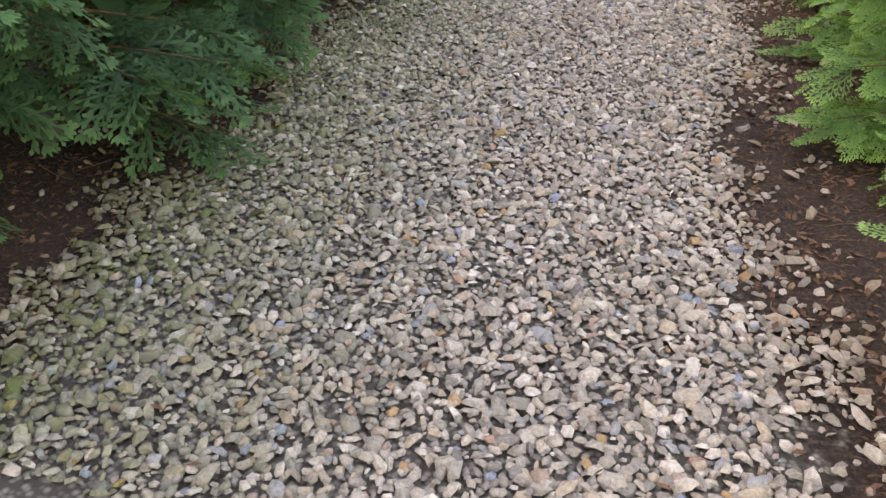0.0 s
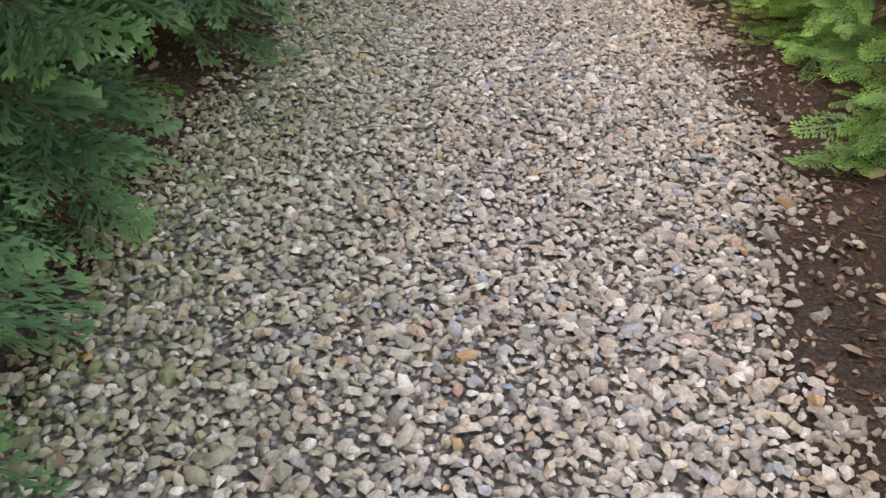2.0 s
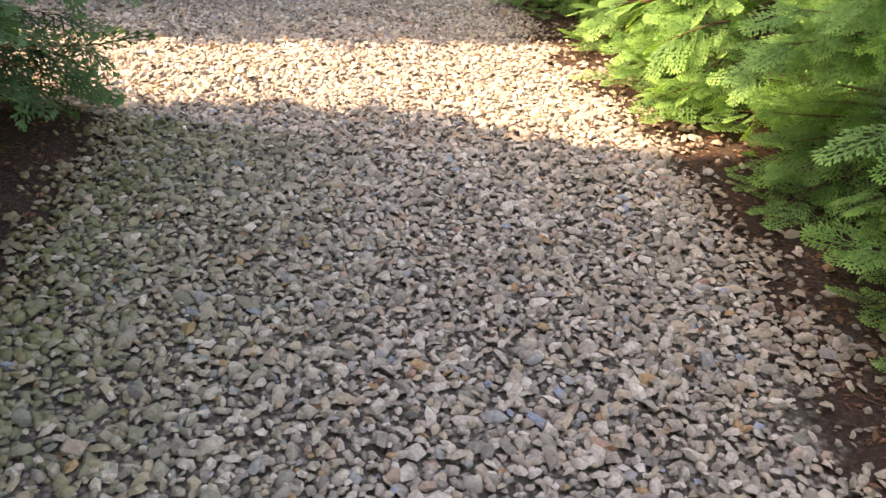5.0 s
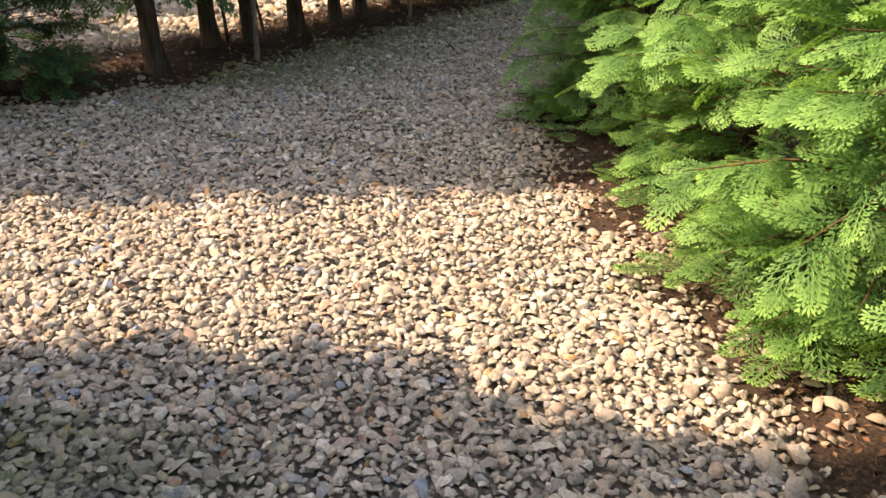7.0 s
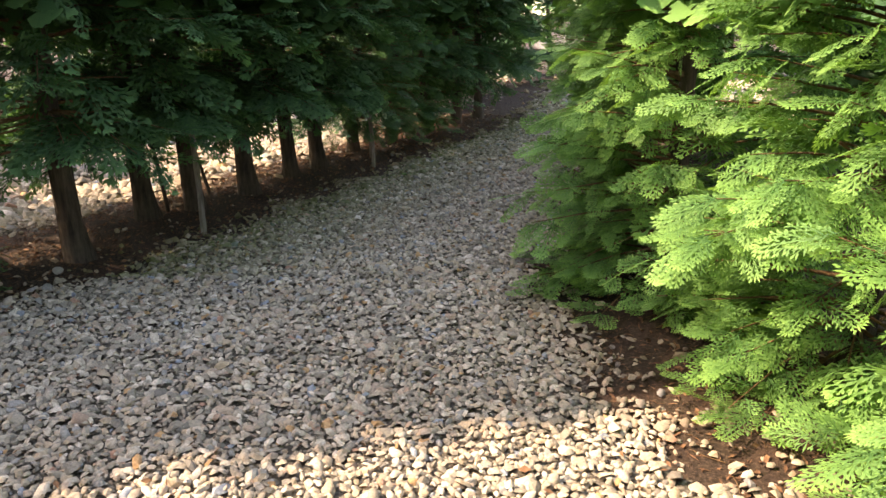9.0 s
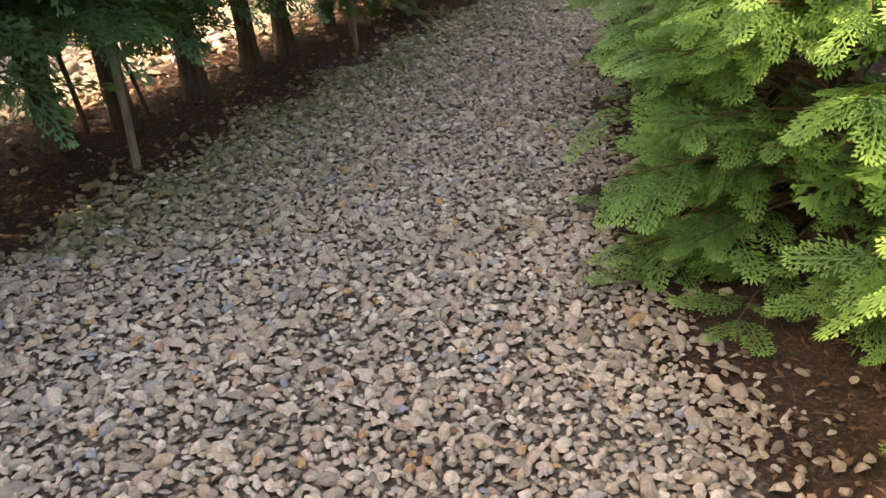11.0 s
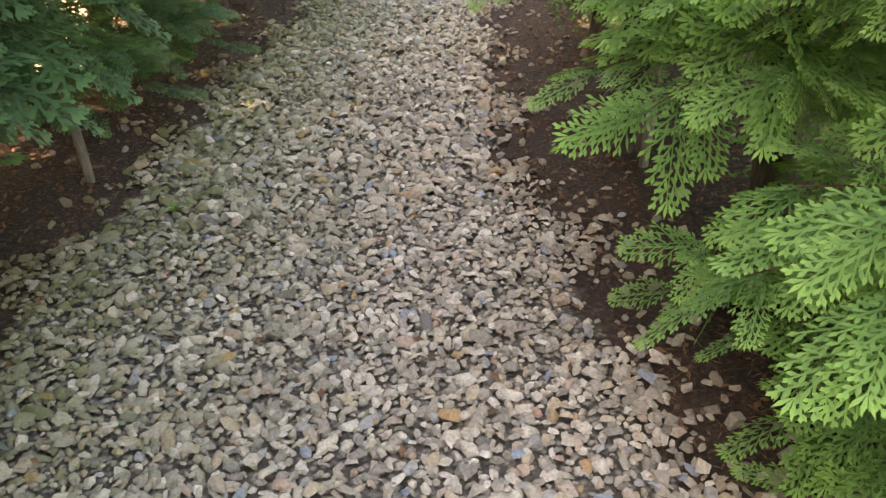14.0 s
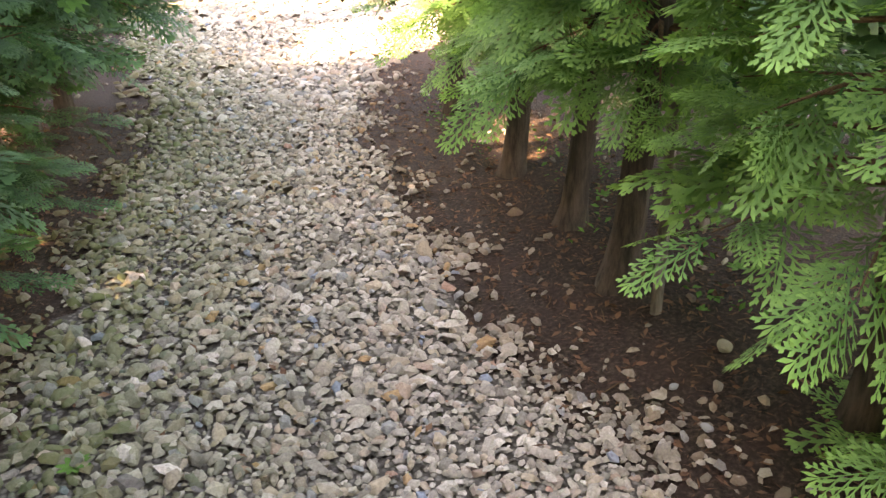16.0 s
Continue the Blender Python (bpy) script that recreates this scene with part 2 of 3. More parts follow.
def scatter(x0, x1, y0, y1, step, size):
    """Jittered places of stones in a stretch of the plan, thinning out past the gravel's edge."""
    gx, gy = np.meshgrid(np.arange(x0, x1, step), np.arange(y0, y1, step))
    gx = gx.ravel() + rng.uniform(-0.55, 0.55, gx.size) * step
    gy = gy.ravel() + rng.uniform(-0.55, 0.55, gy.size) * step
    d = inside(gx, gy) + 0.10 * np.sin(gx * 7 + gy * 3.1) + 0.08 * np.sin(gy * 9.3 - gx * 4)
    keep = rng.uniform(0, 1, gx.size) < np.where(d > 0, 1.0, 0.014 + 0.5 * np.exp(np.minimum(d, 0) / np.where(gx < np.interp(gy, LEFT_Y, LEFT_X) + 0.2, 0.10, 0.13)))
    if step > 0.05:
        keep &= (gx < np.interp(gy, LEFT_Y, LEFT_X) - 0.6) | (gy > 18.9) | (gx < -4.2)
    return np.stack([gx, gy, np.full(gx.size, size)], 1)[keep]


def build_gravel():
    spots = np.concatenate([
        scatter(-2.6, 1.6, 0.9, 8.4, 0.0262, 0.0150),
        scatter(-4.3, 1.6, 8.4, 15.0, 0.0262, 0.0150),
        scatter(-2.9, 2.2, 15.0, 19.0, 0.034, 0.0195),
        scatter(-7.5, -4.3, 8.3, 13.0, 0.06, 0.031),
        scatter(-2.0, 6.0, 19.0, 23.5, 0.052, 0.028),
        scatter(-2.0, 7.0, 23.5, 28.0, 0.085, 0.044),
        scatter(-7.5, -1.0, 13.0, 20.0, 0.075, 0.04)])
    n = len(spots)
    kind = rng.integers(0, len(SHAPES), n)
    size = spots[:, 2] * np.clip(rng.lognormal(-0.03, 0.33, n), 0.5, 2.2)
    scale = np.stack([size * rng.uniform(1.0, 1.6, n), size * rng.uniform(0.66, 1.02, n), size * rng.uniform(0.42, 0.80, n)], 1)
    turn = rotations(rng.uniform(0, 6.283, n), rng.normal(0, 0.36, n), rng.normal(0, 0.36, n))
    z = ground_z(spots[:, 0], spots[:, 1]) + scale[:, 2] * 0.35 + rng.uniform(0.0, 0.022, n)
    left = np.interp(spots[:, 1], LEFT_Y, LEFT_X)
    # fades from the left edge: green film plus painted shade of the overhanging trees
    film_and_shade = np.clip(1.15 - (spots[:, 0] - left) / 1.2, 0, 1) * (rng.uniform(0, 1, n) < 0.92) * rng.uniform(0.35, 1.0, n)
    film_and_shade = film_and_shade * ((spots[:, 1] < 8.2) | (spots[:, 1] > 12)) * (spots[:, 0] > left - 0.4)
    soiled = np.clip((0.16 - inside(spots[:, 0], spots[:, 1])) / 0.32, 0, 1) * rng.uniform(0.3, 1.0, n)
    V, F, M, D, S, base = [], [], [], [], [], 0
    worn = rng.uniform(0, 1, n) < 0.45
    for k, (v, f) in enumerate(SHAPES):
        w = np.where(kind == k)[0]
        p = np.einsum("nij,nvj->nvi", turn[w], v[None] * scale[w][:, None, :])
        p[:, :, 0] += spots[w, 0][:, None]
        p[:, :, 1] += spots[w, 1][:, None]
        p[:, :, 2] += z[w][:, None]
        V.append(p.reshape(-1, 3))
        F.append((f[None] + (np.arange(len(w)) * len(v))[:, None, None] + base).reshape(-1, 3))
        M.append(np.repeat(film_and_shade[w], len(v)))
        D.append(np.repeat(soiled[w], len(v)))
        S.append(np.repeat(worn[w], len(f)))
        base += len(w) * len(v)
    me = mesh_from("gravel", np.concatenate(V), np.concatenate(F), STONE, {"moss_shade": np.concatenate(M), "dirt": np.concatenate(D)}, np.concatenate(S))
    tagged(new("gravel", me), "grey and beige crushed stone covering the garden walk", "gravel", kind="stuff")


build_gravel()


# ---- cypresses ----
def spray_shape(pairs, lobes, wide, seed):
    """A flat fan of scale leaves along +x, one metre long: a stem, branchlets in two ranks, and blunt forked lobes along each."""
    r = np.random.default_rng(seed)
    V, F, T = [], [], []

    def put(x, y, t):
        V.append((x, y, -0.20 * x * x - 0.42 * y * y))
        T.append(min(1.0, t))

    def strip(x, y, ang, length, w, t0, t1):
        c, q, b = math.cos(ang), math.sin(ang), len(V)
        put(x - q * w, y + c * w, t0)
        put(x + q * w, y - c * w, t0)
        put(x + c * length + q * w * 0.5, y + q * length - c * w * 0.5, t1)
        put(x + c * length - q * w * 0.5, y + q * length + c * w * 0.5, t1)
        F.extend([(b, b + 1, b + 2), (b, b + 2, b + 3)])

    def lobe(x, y, ang, length, w, t):
        c, q, b = math.cos(ang), math.sin(ang), len(V)
        put(x, y, t)
        for u, v in ((0.62, -1.0), (1.0, 0.1), (0.55, 0.9)):
            put(x + c * length * u - q * w * v, y + q * length * u + c * w * v, t + 0.28 * u)
        F.extend([(b, b + 1, b + 2), (b, b + 2, b + 3)])

    strip(0, 0, 0.0, 0.92, wide * 0.45, 0.0, 0.7)
    for k in range(2 * pairs):
        u = 0.05 + 0.80 * k / (2 * pairs)
        side = 1 if k % 2 else -1
        length = 0.42 * min(1.0, 0.45 + 2.4 * u) * (1.0 - 0.68 * u) * r.uniform(0.82, 1.15)
        ang = side * (0.84 - 0.34 * u + r.normal(0, 0.06))
        c, q = math.cos(ang), math.sin(ang)
        strip(u, 0, ang, length * 0.9, wide * 0.62, u * 0.55, u * 0.55 + 0.35)
        for j in range(lobes):
            v = 0.18 + 0.74 * j / lobes
            out = (0.62 if lobes < 4 else 0.52) * length * (1.0 - 0.55 * v) * r.uniform(0.8, 1.2)
            lobe(u + c * length * v, q * length * v, ang + (0.58 if j % 2 else -0.58), out, wide, u * 0.55 + 0.3 * v)
        lobe(u + c * length * 0.82, q * length * 0.82, ang, length * 0.26, wide, u * 0.55 + 0.35)
    for a in (-0.5, 0.0, 0.5):
        lobe(0.84, 0, a, 0.15, wide, 0.75)
    return np.array(V), np.array(F), np.array(T)


SPRAY_FINE = spray_shape(7, 4, 0.0175, 3)
SPRAY_MID = spray_shape(5, 2, 0.028, 4)
SPRAY_FAR = spray_shape(3, 1, 0.095, 5)


def tube(V, F, points, radii, sides):
    """Adds a tapered round limb along some points."""
    base = len(V)
    for k, (p, r) in enumerate(zip(points, radii)):
        q = points[min(k + 1, len(points) - 1)] - points[max(k - 1, 0)]
        q = q / (np.linalg.norm(q) + 1e-9)
        a = np.cross(q, (0.31, 0.9, 0.2))
        a /= np.linalg.norm(a)
        b = np.cross(q, a)
        for j in range(sides):
            w = 2 * math.pi * j / sides
            rr = r * (1 + 0.12 * math.sin(3 * w + k * 1.3))
            V.append(p + a * math.cos(w) * rr + b * math.sin(w) * rr)
    for k in range(len(points) - 1):
        for j in range(sides):
            m, n = base + k * sides + j, base + k * sides + (j + 1) % sides
            F.append((m, n, n + sides, m + sides))


def cypress(seed, clear, height, radius, limbs, near, dense, front, leaf, label):
    """A cypress: tapered trunk, limbs, and flat drooping sprays along them, finer below where one passes close by."""
    r = np.random.default_rng(seed)
    tree = tagged(new("cypress"), label, "tree", "cypresses along the walk")
    lean = r.normal(0, 0.06, 2)

    def axis(z):
        return np.array((lean[0] * z + 0.03 * math.sin(z * 2.1 + seed), lean[1] * z + 0.03 * math.cos(z * 1.7 + seed), z))

    V, F = [], []
    zs = np.concatenate([[-0.05, 0.02, 0.10, 0.25], np.linspace(0.5, height, 9)])
    thick = 0.062 + 0.012 * r.uniform()
    tube(V, F, [axis(z) for z in zs], [thick * (1.55 if z < 0 else 1.32 if z < 0.05 else 1.12 if z < 0.15 else 1.0) * (1 - 0.85 * max(z, 0) / height) + 0.004 for z in zs], 9)
    trunk = new("trunk", mesh_from("trunk", V, F, BARK, smooth=True))
    trunk.parent = tree
    V, F = [], []
    sets = {0: [], 1: [], 2: []}
    for k in range(limbs):
        u = (k + r.uniform(0, 1)) / limbs
        z0 = clear + (height - clear - 0.15) * u ** (1.5 if near == 0 else 1.25)
        out = radius * (1 - (z0 - clear) / (height - clear + 0.2)) ** 0.75 * r.uniform(0.72, 1.12)
        if z0 < clear + 0.35:
            out *= 0.88
        a = r.uniform(-1.75, 1.75) if k % 10 < front else r.uniform(1.6, 4.7)  # +x is the open side, towards the walk
        facing = math.cos(a) > 0.1
        if not facing and clear > 0.8 and leaf is LEAF_SHADED:
            z0 -= 0.28  # limbs away from the walk are lowered to keep sun off the soil strip
        way = np.array((math.cos(a), math.sin(a), 0))
        rise, sag = r.uniform(0.10, 0.42) - (0.25 if z0 < clear + 0.4 else 0), r.uniform(0.05, 0.28)
        pts = [axis(z0) + way * out * s + np.array((0, 0, out * (rise * s - sag * s * s))) for s in (0, 0.3, 0.6, 0.95)]
        tube(V, F, pts, [0.012, 0.008, 0.005, 0.002], 4)
        count = max(3, int(dense * (0.35 + out / radius)))
        level = 2 if z0 > 1.75 else near if facing else max(near, 1)
        for j in range(count + 1):
            s = 1.0 if j == count else 0.36 + 0.62 * (j + r.uniform(0, 1)) / count
            p = axis(z0) + way * out * s * 0.95 + np.array((0, 0, out * (rise * s - sag * s * s)))
            side = 0 if j == count else (1 if j % 2 else -1) * r.uniform(0.45, 1.15)
            length = ((0.29 if clear < 0.5 else 0.34) if level == 0 else 0.39 if level == 1 else 0.50 if near == 0 else 0.64) * r.uniform(0.7, 1.25) * (1.1 - 0.25 * s)
            sets[level].append((*p, a + side, r.normal(0.16, 0.30), r.normal(0, 0.48), length))
    limb = new("limbs", mesh_from("limbs", V, F, TWIG, smooth=True))
    limb.parent = tree
    VV, FF, TT, base = [], [], [], 0
    for level, spray in ((0, SPRAY_FINE), (1, SPRAY_MID), (2, SPRAY_FAR)):
        if not sets[level]:
            continue
        q = np.array(sets[level])
        turn = rotations(q[:, 3], q[:, 4], q[:, 5])
        p = np.einsum("nij,vj->nvi", turn, spray[0]) * q[:, 6][:, None, None] + q[:, None, :3]
        # sprays close to the trunk get darker values, as shade inside the crown
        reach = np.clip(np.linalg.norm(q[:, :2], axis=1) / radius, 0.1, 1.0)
        p[:, :, 2] = np.maximum(p[:, :, 2], 0.035)
        VV.append(p.reshape(-1, 3))
        FF.append((spray[1][None] + (np.arange(len(q)) * len(spray[0]))[:, None, None] + base).reshape(-1, 3))
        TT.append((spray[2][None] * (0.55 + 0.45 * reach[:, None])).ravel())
        base += len(q) * len(spray[0])
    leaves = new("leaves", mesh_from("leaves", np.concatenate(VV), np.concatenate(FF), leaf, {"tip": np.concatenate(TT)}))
    leaves.parent = tree
    tagged(leaves, kind="stuff")
    return tree


LOW = "bright green cypress with flat sprays down to the soil"
DARK = "dark green shaded cypress with drooping sprays over bare soil"
BARE = "cypress with a bare brown trunk below its green crown"
KINDS = {
    "low": [cypress(11, 0.14, 3.3, 1.05, 128, 0, 8, 8, LEAF, LOW), cypress(12, 0.10, 3.4, 1.0, 128, 0, 8, 8, LEAF, LOW)],
    "dark": [cypress(21, 0.20, 6.4, 1.12, 165, 1, 8, 6, LEAF_SHADED, DARK), cypress(22, 0.26, 6.3, 1.15, 165, 1, 8, 6, LEAF_SHADED, DARK)],
    "bare": [cypress(31, 0.88, 3.9, 1.08, 100, 1, 7, 5, LEAF_SHADED, BARE)],
    "tall": [cypress(33, 0.93, 5.4, 1.10, 150, 1, 8, 5, LEAF_SHADED, BARE)],
    "short": [cypress(13, 0.14, 2.3, 1.0, 84, 0, 7, 8, LEAF, LOW), cypress(14, 0.12, 2.4, 1.0, 84, 0, 7, 8, LEAF, LOW)],
    "mixed": [cypress(23, 0.40, 3.6, 1.0, 100, 0, 7, 8, LEAF_SHADED, BARE)],
    "open": [cypress(41, 1.0, 3.4, 0.70, 66, 0, 6, 7, LEAF, BARE)],
    "half": [cypress(42, 0.80, 3.3, 0.72, 76, 0, 6, 7, LEAF, BARE)],
    "far": [cypress(51, 0.5, 4.6, 1.4, 64, 2, 7, 7, LEAF_SHADED, BARE)],
}
# kind, x, y, the way its open side faces, size
TREES = [
    ("dark", -2.35, 1.2, 10, 1.0), ("dark", -2.15, 2.55, -20, 0.95), ("dark", -2.45, 3.9, 15, 1.0), ("dark", -2.6, 5.3, -10, 1.0),
    # far trees at size 1.35 are added behind the row to block sun leaks
    ("dark", -2.75, 6.4, 20, 0.8), ("dark", -2.95, 7.55, 35, 0.84), ("dark", -2.3, -0.3, 0, 1.0), ("far", -3.4, 2.0, 0, 1.35), ("far", -3.5, 3.3, 10, 1.35), ("far", -3.6, 4.7, 0, 1.35), ("far", -3.8, 5.9, 0, 1.35), ("far", -4.0, 7.0, 60, 0.9), ("far", -5.4, 7.0, 80, 1.0),
    ("short", 2.35, 0.4, 180, 1.0), ("short", 2.15, 2.0, 200, 0.95), ("short", 1.9, 3.6, 165, 0.9), ("short", 1.98, 5.1, 190, 1.0), ("short", 1.8, 6.6, 205, 0.95),
    ("low", 1.6, 8.0, 195, 0.95), ("low", 1.15, 9.4, 215, 1.0), ("low", 0.88, 10.75, 200, 0.95), ("low", 0.42, 12.0, 185, 0.92),
    ("bare", -6.2, 10.3, -80, 1.0), ("tall", -5.2, 10.55, -70, 1.0), ("dark", -3.98, 11.5, -40, 0.62), ("tall", -4.6, 11.0, -50, 1.0),
    ("tall", -3.32, 12.33, -30, 1.0), ("tall", -3.25, 13.28, -20, 1.0), ("tall", -3.0, 13.66, -40, 0.95), ("tall", -2.75, 14.29, -25, 1.05),
    ("tall", -2.55, 15.06, -15, 0.95), ("tall", -2.36, 15.51, -30, 1.0), ("mixed", -2.1, 16.5, -40, 0.95), ("mixed", -1.75, 17.3, -40, 0.95),
    ("tall", -1.4, 18.25, -30, 1.0), ("bare", -1.0, 18.9, -15, 1.0), ("bare", -0.7, 19.45, -30, 0.95),
    # trees from y 20.7 to 23.3 are added so their shadows bound the sun patch
    ("low", 0.66, 13.15, 190, 0.94), ("half", 0.52, 13.98, 200, 0.95), ("dark", -1.3, 23.3, -60, 0.9), ("bare", -1.6, 20.7, -20, 0.85), ("bare", -1.55, 21.8, 10, 1.0), ("bare", -1.45, 22.7, 10, 1.1),
    ("open", 0.64, 15.08, 200, 1.0), ("open", 0.93, 15.72, 170, 0.95), ("open", 1.19, 16.5, 190, 1.0), ("open", 1.7, 17.9, 150, 1.0),
]
for x, y, a in ((-7.5, 13, 0), (-8.5, 15, 0), (-8.2, 17.2, -20), (-7.2, 19.2, -30), (-6.2, 21.2, -30), (-5.0, 23, -50), (-3.0, 24.5, -60), (-0.6, 25.6, -70),
                (-8.0, 6.0, 50), (-9.5, 8.0, 0), (-10.0, 11.0, 0), (1.2, 28.5, -90), (3.4, 29, -90), (5.6, 28, -120), (7.2, 25.5, 180), (7.6, 22.5, 170), (5.2, 19.2, 120), (4.2, 17.2, 150),
                (3.6, 14.8, 180), (3.4, 12.4, 180), (-0.8, -4, 90), (1.2, -4.3, 90)):
    TREES.append(("far", x, y, a, 1.0))


def plant_trees():
    used = {}
    for kind, x, y, a, s in TREES:
        k = used.get(kind, 0)
        used[kind] = k + 1
        first = KINDS[kind][k % len(KINDS[kind])]
        z = float(ground_z(np.array(x), np.array(y)))
        m = pose(x, y, z, 0, 0, a)
        if k < len(KINDS[kind]):
            first.matrix_basis = m @ Matrix.Scale(s, 4)
        else:
            first_scale = first.scale[0]
            copy_thing(first, m @ Matrix.Scale(s / first_scale, 4))


plant_trees()


# ---- litter, stakes and loose pieces under the trees ----
def build_litter():
    """Dry scale leaves and twigs on the soil."""
    n = 110000
    x, y = rng.uniform(-4.5, 2.6, n), rng.uniform(0.8, 20, n)
    d = inside(x, y)
    keep = (d < -0.02) & (d > -1.4) | (rng.uniform(0, 1, n) < 0.035)
    x, y, d = x[keep], y[keep], d[keep]
    n = len(x)
    size = rng.uniform(0.007, 0.026, n)
    slim = np.where(rng.uniform(0, 1, n) < 0.5, 0.12, rng.uniform(0.3, 0.6, n))
    turn = rotations(rng.uniform(0, 6.283, n), rng.normal(0, 0.3, n), rng.normal(0, 0.4, n))
    flake = np.array([(-1, 0, 0), (0, -1, 0.12), (1, 0, 0.05), (0, 1, 0.12)])
    p = flake[None] * np.stack([size, size * slim, size], 1)[:, None, :]
    p = np.einsum("nij,nvj->nvi", turn, p)
    z = ground_z(x, y) + np.where(d > 0, 0.035, 0.006)
    p += np.stack([x, y, z], 1)[:, None, :]
    me = mesh_from("litter", p.reshape(-1, 3), np.arange(4 * n).reshape(-1, 4), LITTER)
    tagged(new("leaf_litter", me), "dry reddish-brown leaf litter strewn on the soil", "leaf litter", kind="stuff")


build_litter()


def build_twigs():
    """Fallen twigs, thin and slightly bent, lying on the soil beside the walk."""
    V, F = [], []
    x, y = rng.uniform(-3.4, 2.4, 1500), rng.uniform(1.0, 19.5, 1500)
    d = inside(x, y)
    for px, py in list(zip(x[(d < -0.05) & (d > -1.5)], y[(d < -0.05) & (d > -1.5)]))[:420]:
        a, l, bend = rng.uniform(0, 6.283), rng.uniform(0.05, 0.20), rng.normal(0, 0.25)
        pts = []
        for u in (-0.5, 0.0, 0.5):
            qx, qy = px + l * (u * math.cos(a) - bend * u * u * math.sin(a)), py + l * (u * math.sin(a) + bend * u * u * math.cos(a))
            pts.append(np.array((qx, qy, float(ground_z(np.array(qx), np.array(qy))) + 0.009)))
        tube(V, F, pts, [0.0028, 0.0022, 0.0012], 4)
    tagged(new("twigs", mesh_from("twigs", V, F, TWIG, smooth=True)), "fallen brown twigs lying on the soil", "twigs", kind="stuff")


build_twigs()


def build_ground_cover():
    """Low creeping plants with small leaves on the slope behind the trees."""
    n = 5200
    x, y = rng.uniform(0.75, 3.4, n), rng.uniform(13.4, 19.0, n)
    keep = np.sin(x * 3.1 + y * 1.3) + np.sin(y * 2.7 - x * 1.9) + rng.normal(0, 0.7, n) > 0.1
    keep &= inside(x, y) < -0.55
    x, y = x[keep], y[keep]
    n = len(x)
    size = rng.uniform(0.010, 0.026, n)
    turn = rotations(rng.uniform(0, 6.283, n), rng.normal(0, 0.45, n), rng.normal(0, 0.45, n))
    leaf = np.array([(-1, 0, 0), (-0.1, -0.55, 0.14), (1, 0, -0.1), (-0.1, 0.55, 0.14)])
    p = np.einsum("nij,nvj->nvi", turn, leaf[None] * size[:, None, None])
    p += np.stack([x, y, ground_z(x, y) + rng.uniform(0.015, 0.05, n)], 1)[:, None, :]
    me = mesh_from("ground_cover", p.reshape(-1, 3), np.arange(4 * n).reshape(-1, 4), HERB)
    tagged(new("ground_cover", me), "low green creeping plants on the shaded soil", "ground cover", kind="stuff")


build_ground_cover()


def pole(name, a, b, radius, label, mat):
    """A round wooden stake from a to b, slightly crooked."""
    a, b = np.array(a, float), np.array(b, float)
    V, F = [], []
    pts = [a + (b - a) * u + np.array((0.006 * math.sin(u * 5), 0.006 * math.cos(u * 4), 0)) for u in (0, 0.25, 0.5, 0.75, 1)]
    tube(V, F, pts, [radius, radius * 0.97, radius * 0.95, radius * 0.92, radius * 0.88], 8)
    n = len(V)
    V.append(pts[-1])
    F += [(n - 8 + j, n - 8 + (j + 1) % 8, n, n) for j in range(8)]
    bm = bmesh.new()
    vs = [bm.verts.new(v) for v in V]
    for f in F:
        bm.faces.new([vs[k] for k in dict.fromkeys(f)])
    me = bpy.data.meshes.new(name)
    bm.to_mesh(me)
    bm.free()
    me.materials.append(mat)
    return tagged(new(name, me), label, "stake", "stakes beside the trees")


POLE = "weathered grey wooden stake driven into the soil beside a tree"
for a, b in (((-2.72, 13.05, -0.04), (-2.80, 13.15, 1.15)), ((-1.79, 15.69, -0.04), (-1.82, 15.72, 0.62)), ((0.58, 14.86, -0.04), (0.66, 14.92, 0.95)),
             ((-1.86, 16.11, -0.04), (-1.93, 16.2, 0.9))):
    pole("stake", a, b, 0.022, POLE, STAKE)
pole("stake", (-2.93, 13.93, -0.03), (-3.02, 13.68, 0.75), 0.014, "thin dark wooden brace leaning on a trunk", BARK)
pole("stake", (-3.14, 13.5, -0.03), (-3.26, 13.36, 1.2), 0.016, "thin dark wooden pole standing beside a trunk", BARK)


def boulder(x, y, size, flat, turn, mat, label):
    v, f = BOULDERS[int(size * 1000) % len(BOULDERS)]
    bm = bmesh.new()
    vs = [bm.verts.new((p[0] * size, p[1] * size * 0.72, p[2] * size * flat)) for p in v]
    for t in f:
        bm.faces.new([vs[k] for k in t])
    bmesh.ops.bevel(bm, geom=bm.edges[:], offset=size * 0.10, segments=1, affect="EDGES")
    me = bpy.data.meshes.new("stone")
    bm.to_mesh(me)
    bm.free()
    me.materials.append(mat)
    ob = new("stone", me)
    ob.matrix_world = pose(x, y, float(ground_z(np.array(x), np.array(y))) + size * flat * 0.6, 4, -5, turn)
    return tagged(ob, label, "stone", "larger stones")


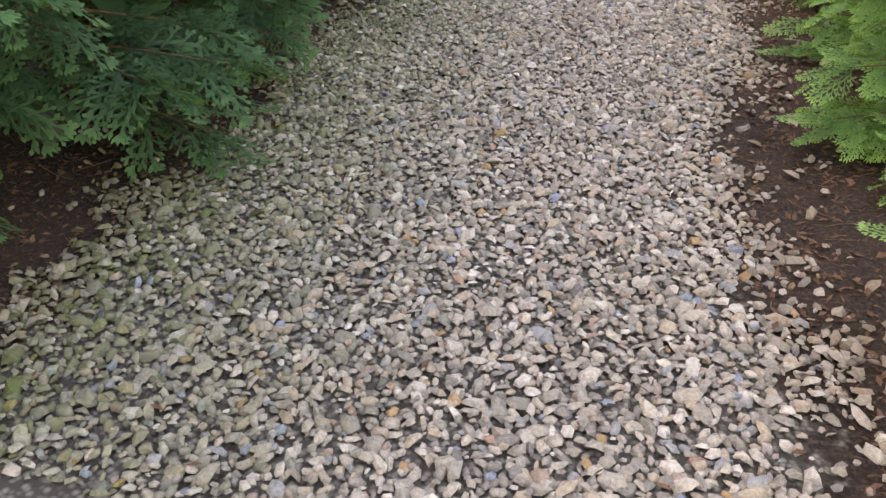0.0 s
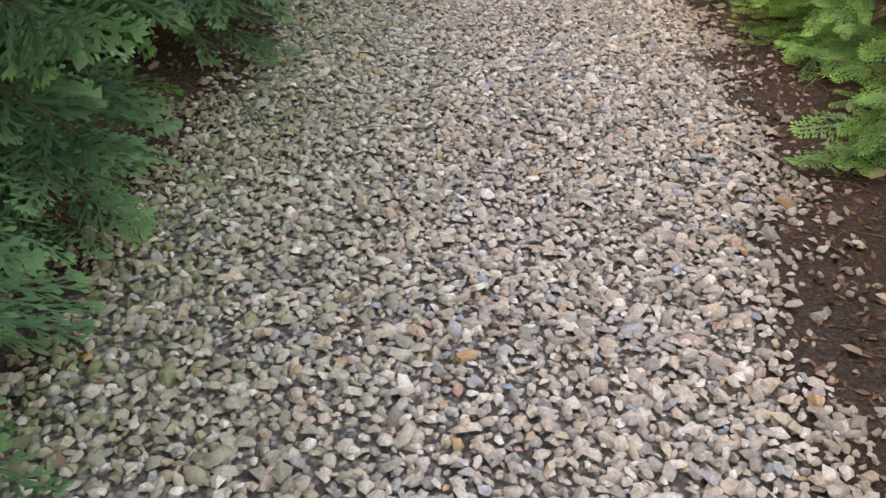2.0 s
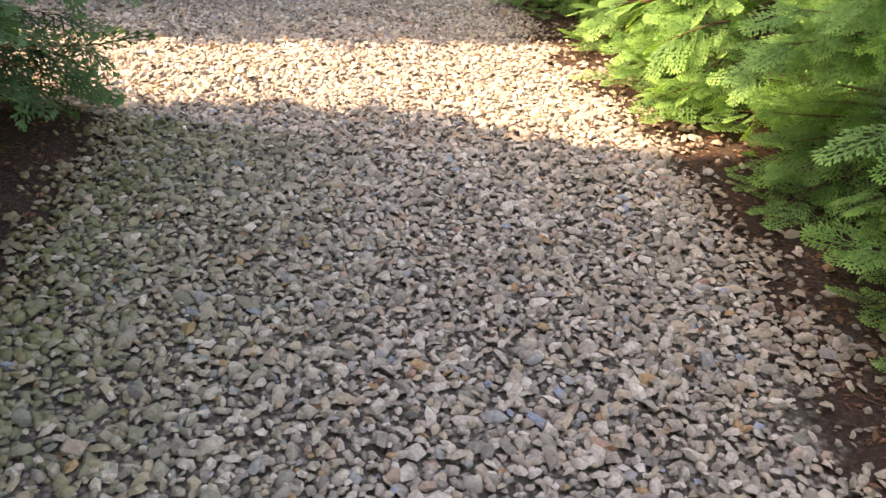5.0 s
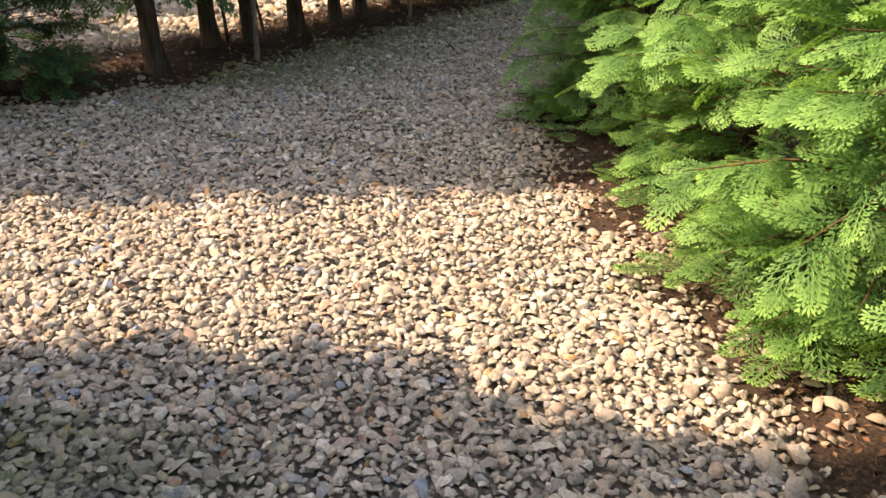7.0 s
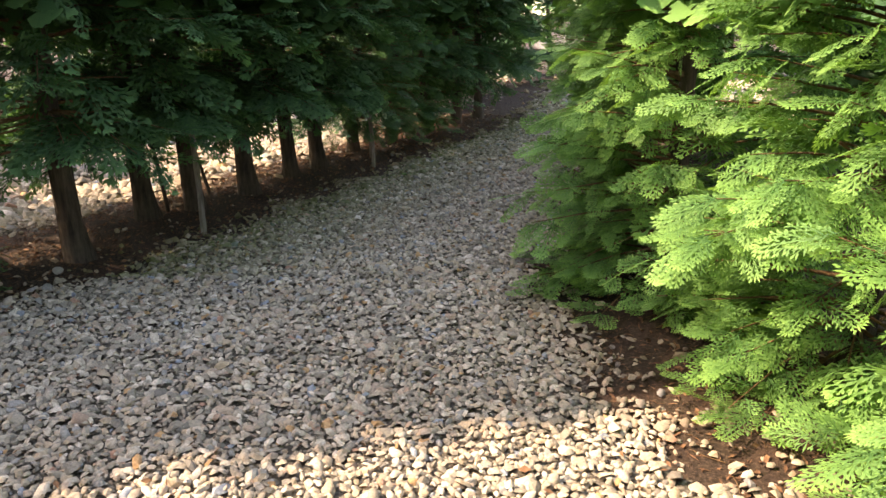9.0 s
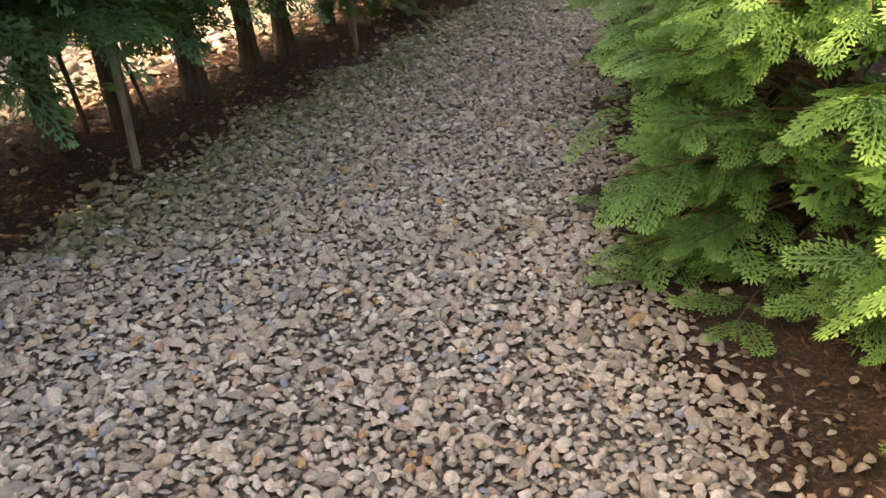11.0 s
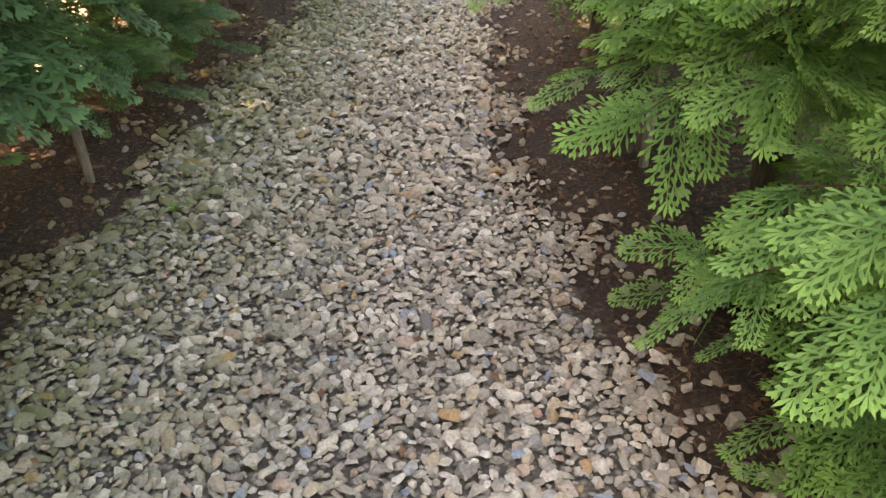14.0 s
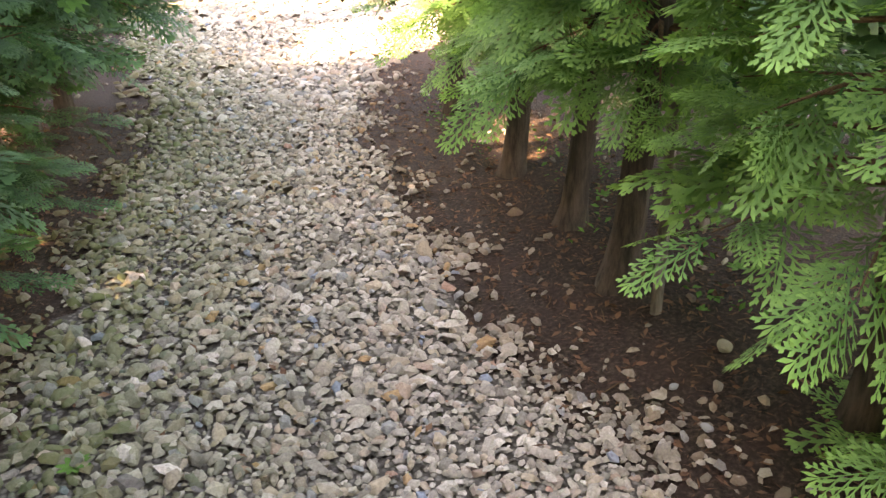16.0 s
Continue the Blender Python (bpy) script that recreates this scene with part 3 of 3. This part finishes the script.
BUFF = plain_material("buff_stone", (0.30, 0.24, 0.15), (0.46, 0.38, 0.26), 30)
GREY = plain_material("grey_stone", (0.24, 0.23, 0.22), (0.44, 0.42, 0.38), 30)
for x, y, size, turn, mat in ((-0.18, 11.83, 0.065, 20, BUFF), (-0.36, 11.78, 0.035, 70, BUFF), (-0.05, 11.6, 0.04, 10, BUFF), (0.57, 14.54, 0.05, 40, BUFF),
                              (0.28, 14.5, 0.026, 0, GREY), (0.72, 8.1, 0.05, 60, GREY), (-1.5, 5.7, 0.05, 15, BUFF), (-3.3, 12.05, 0.06, 120, GREY), (0.2, 14.3, 0.03, 80, GREY)):
    boulder(x, y, size, 0.45, turn, mat, "larger flat stone lying at the edge of the gravel")


def herb(x, y, size, seed):
    """A small rosette of soft leaves."""
    r = np.random.default_rng(seed)
    V, F = [], []
    for k in range(11):
        a, l, w, up = k * 2.4, size * r.uniform(0.6, 1.1), size * 0.22, r.uniform(0.25, 0.8)
        c, s = math.cos(a), math.sin(a)
        for u, ww in ((0.05, 0.15), (0.5, 1.0), (0.85, 0.6), (1.0, 0.05)):
            h = l * up * (u - 0.45 * u * u)
            V += [(c * l * u - s * w * ww, s * l * u + c * w * ww, h + 0.15 * w), (c * l * u, s * l * u, h), (c * l * u + s * w * ww, s * l * u - c * w * ww, h + 0.15 * w)]
        b = len(V) - 12
        for q in range(3):
            m = b + q * 3
            F += [(m, m + 1, m + 4, m + 3), (m + 1, m + 2, m + 5, m + 4)]
    ob = new("weed", mesh_from("weed", V, F, HERB, smooth=True))
    ob.location = (x, y, float(ground_z(np.array(x), np.array(y))) + 0.02)
    return tagged(ob, "small green weed growing out of the soil", "weed", "weeds")


for k, (x, y, size) in enumerate(((-1.41, 15.23, 0.05), (1.46, 25.3, 0.25), (1.1, 14.9, 0.05), (1.2, 15.2, 0.05), (1.0, 14.5, 0.045), (1.35, 14.7, 0.05), (0.9, 14.2, 0.04),
                                  (1.5, 15.4, 0.05), (1.3, 15.9, 0.05), (0.75, 8.8, 0.05), (0.62, 8.9, 0.045), (0.95, 8.3, 0.05), (1.2, 14.3, 0.05), (0.7, 14.75, 0.03))):
    herb(x, y, size, 100 + k)
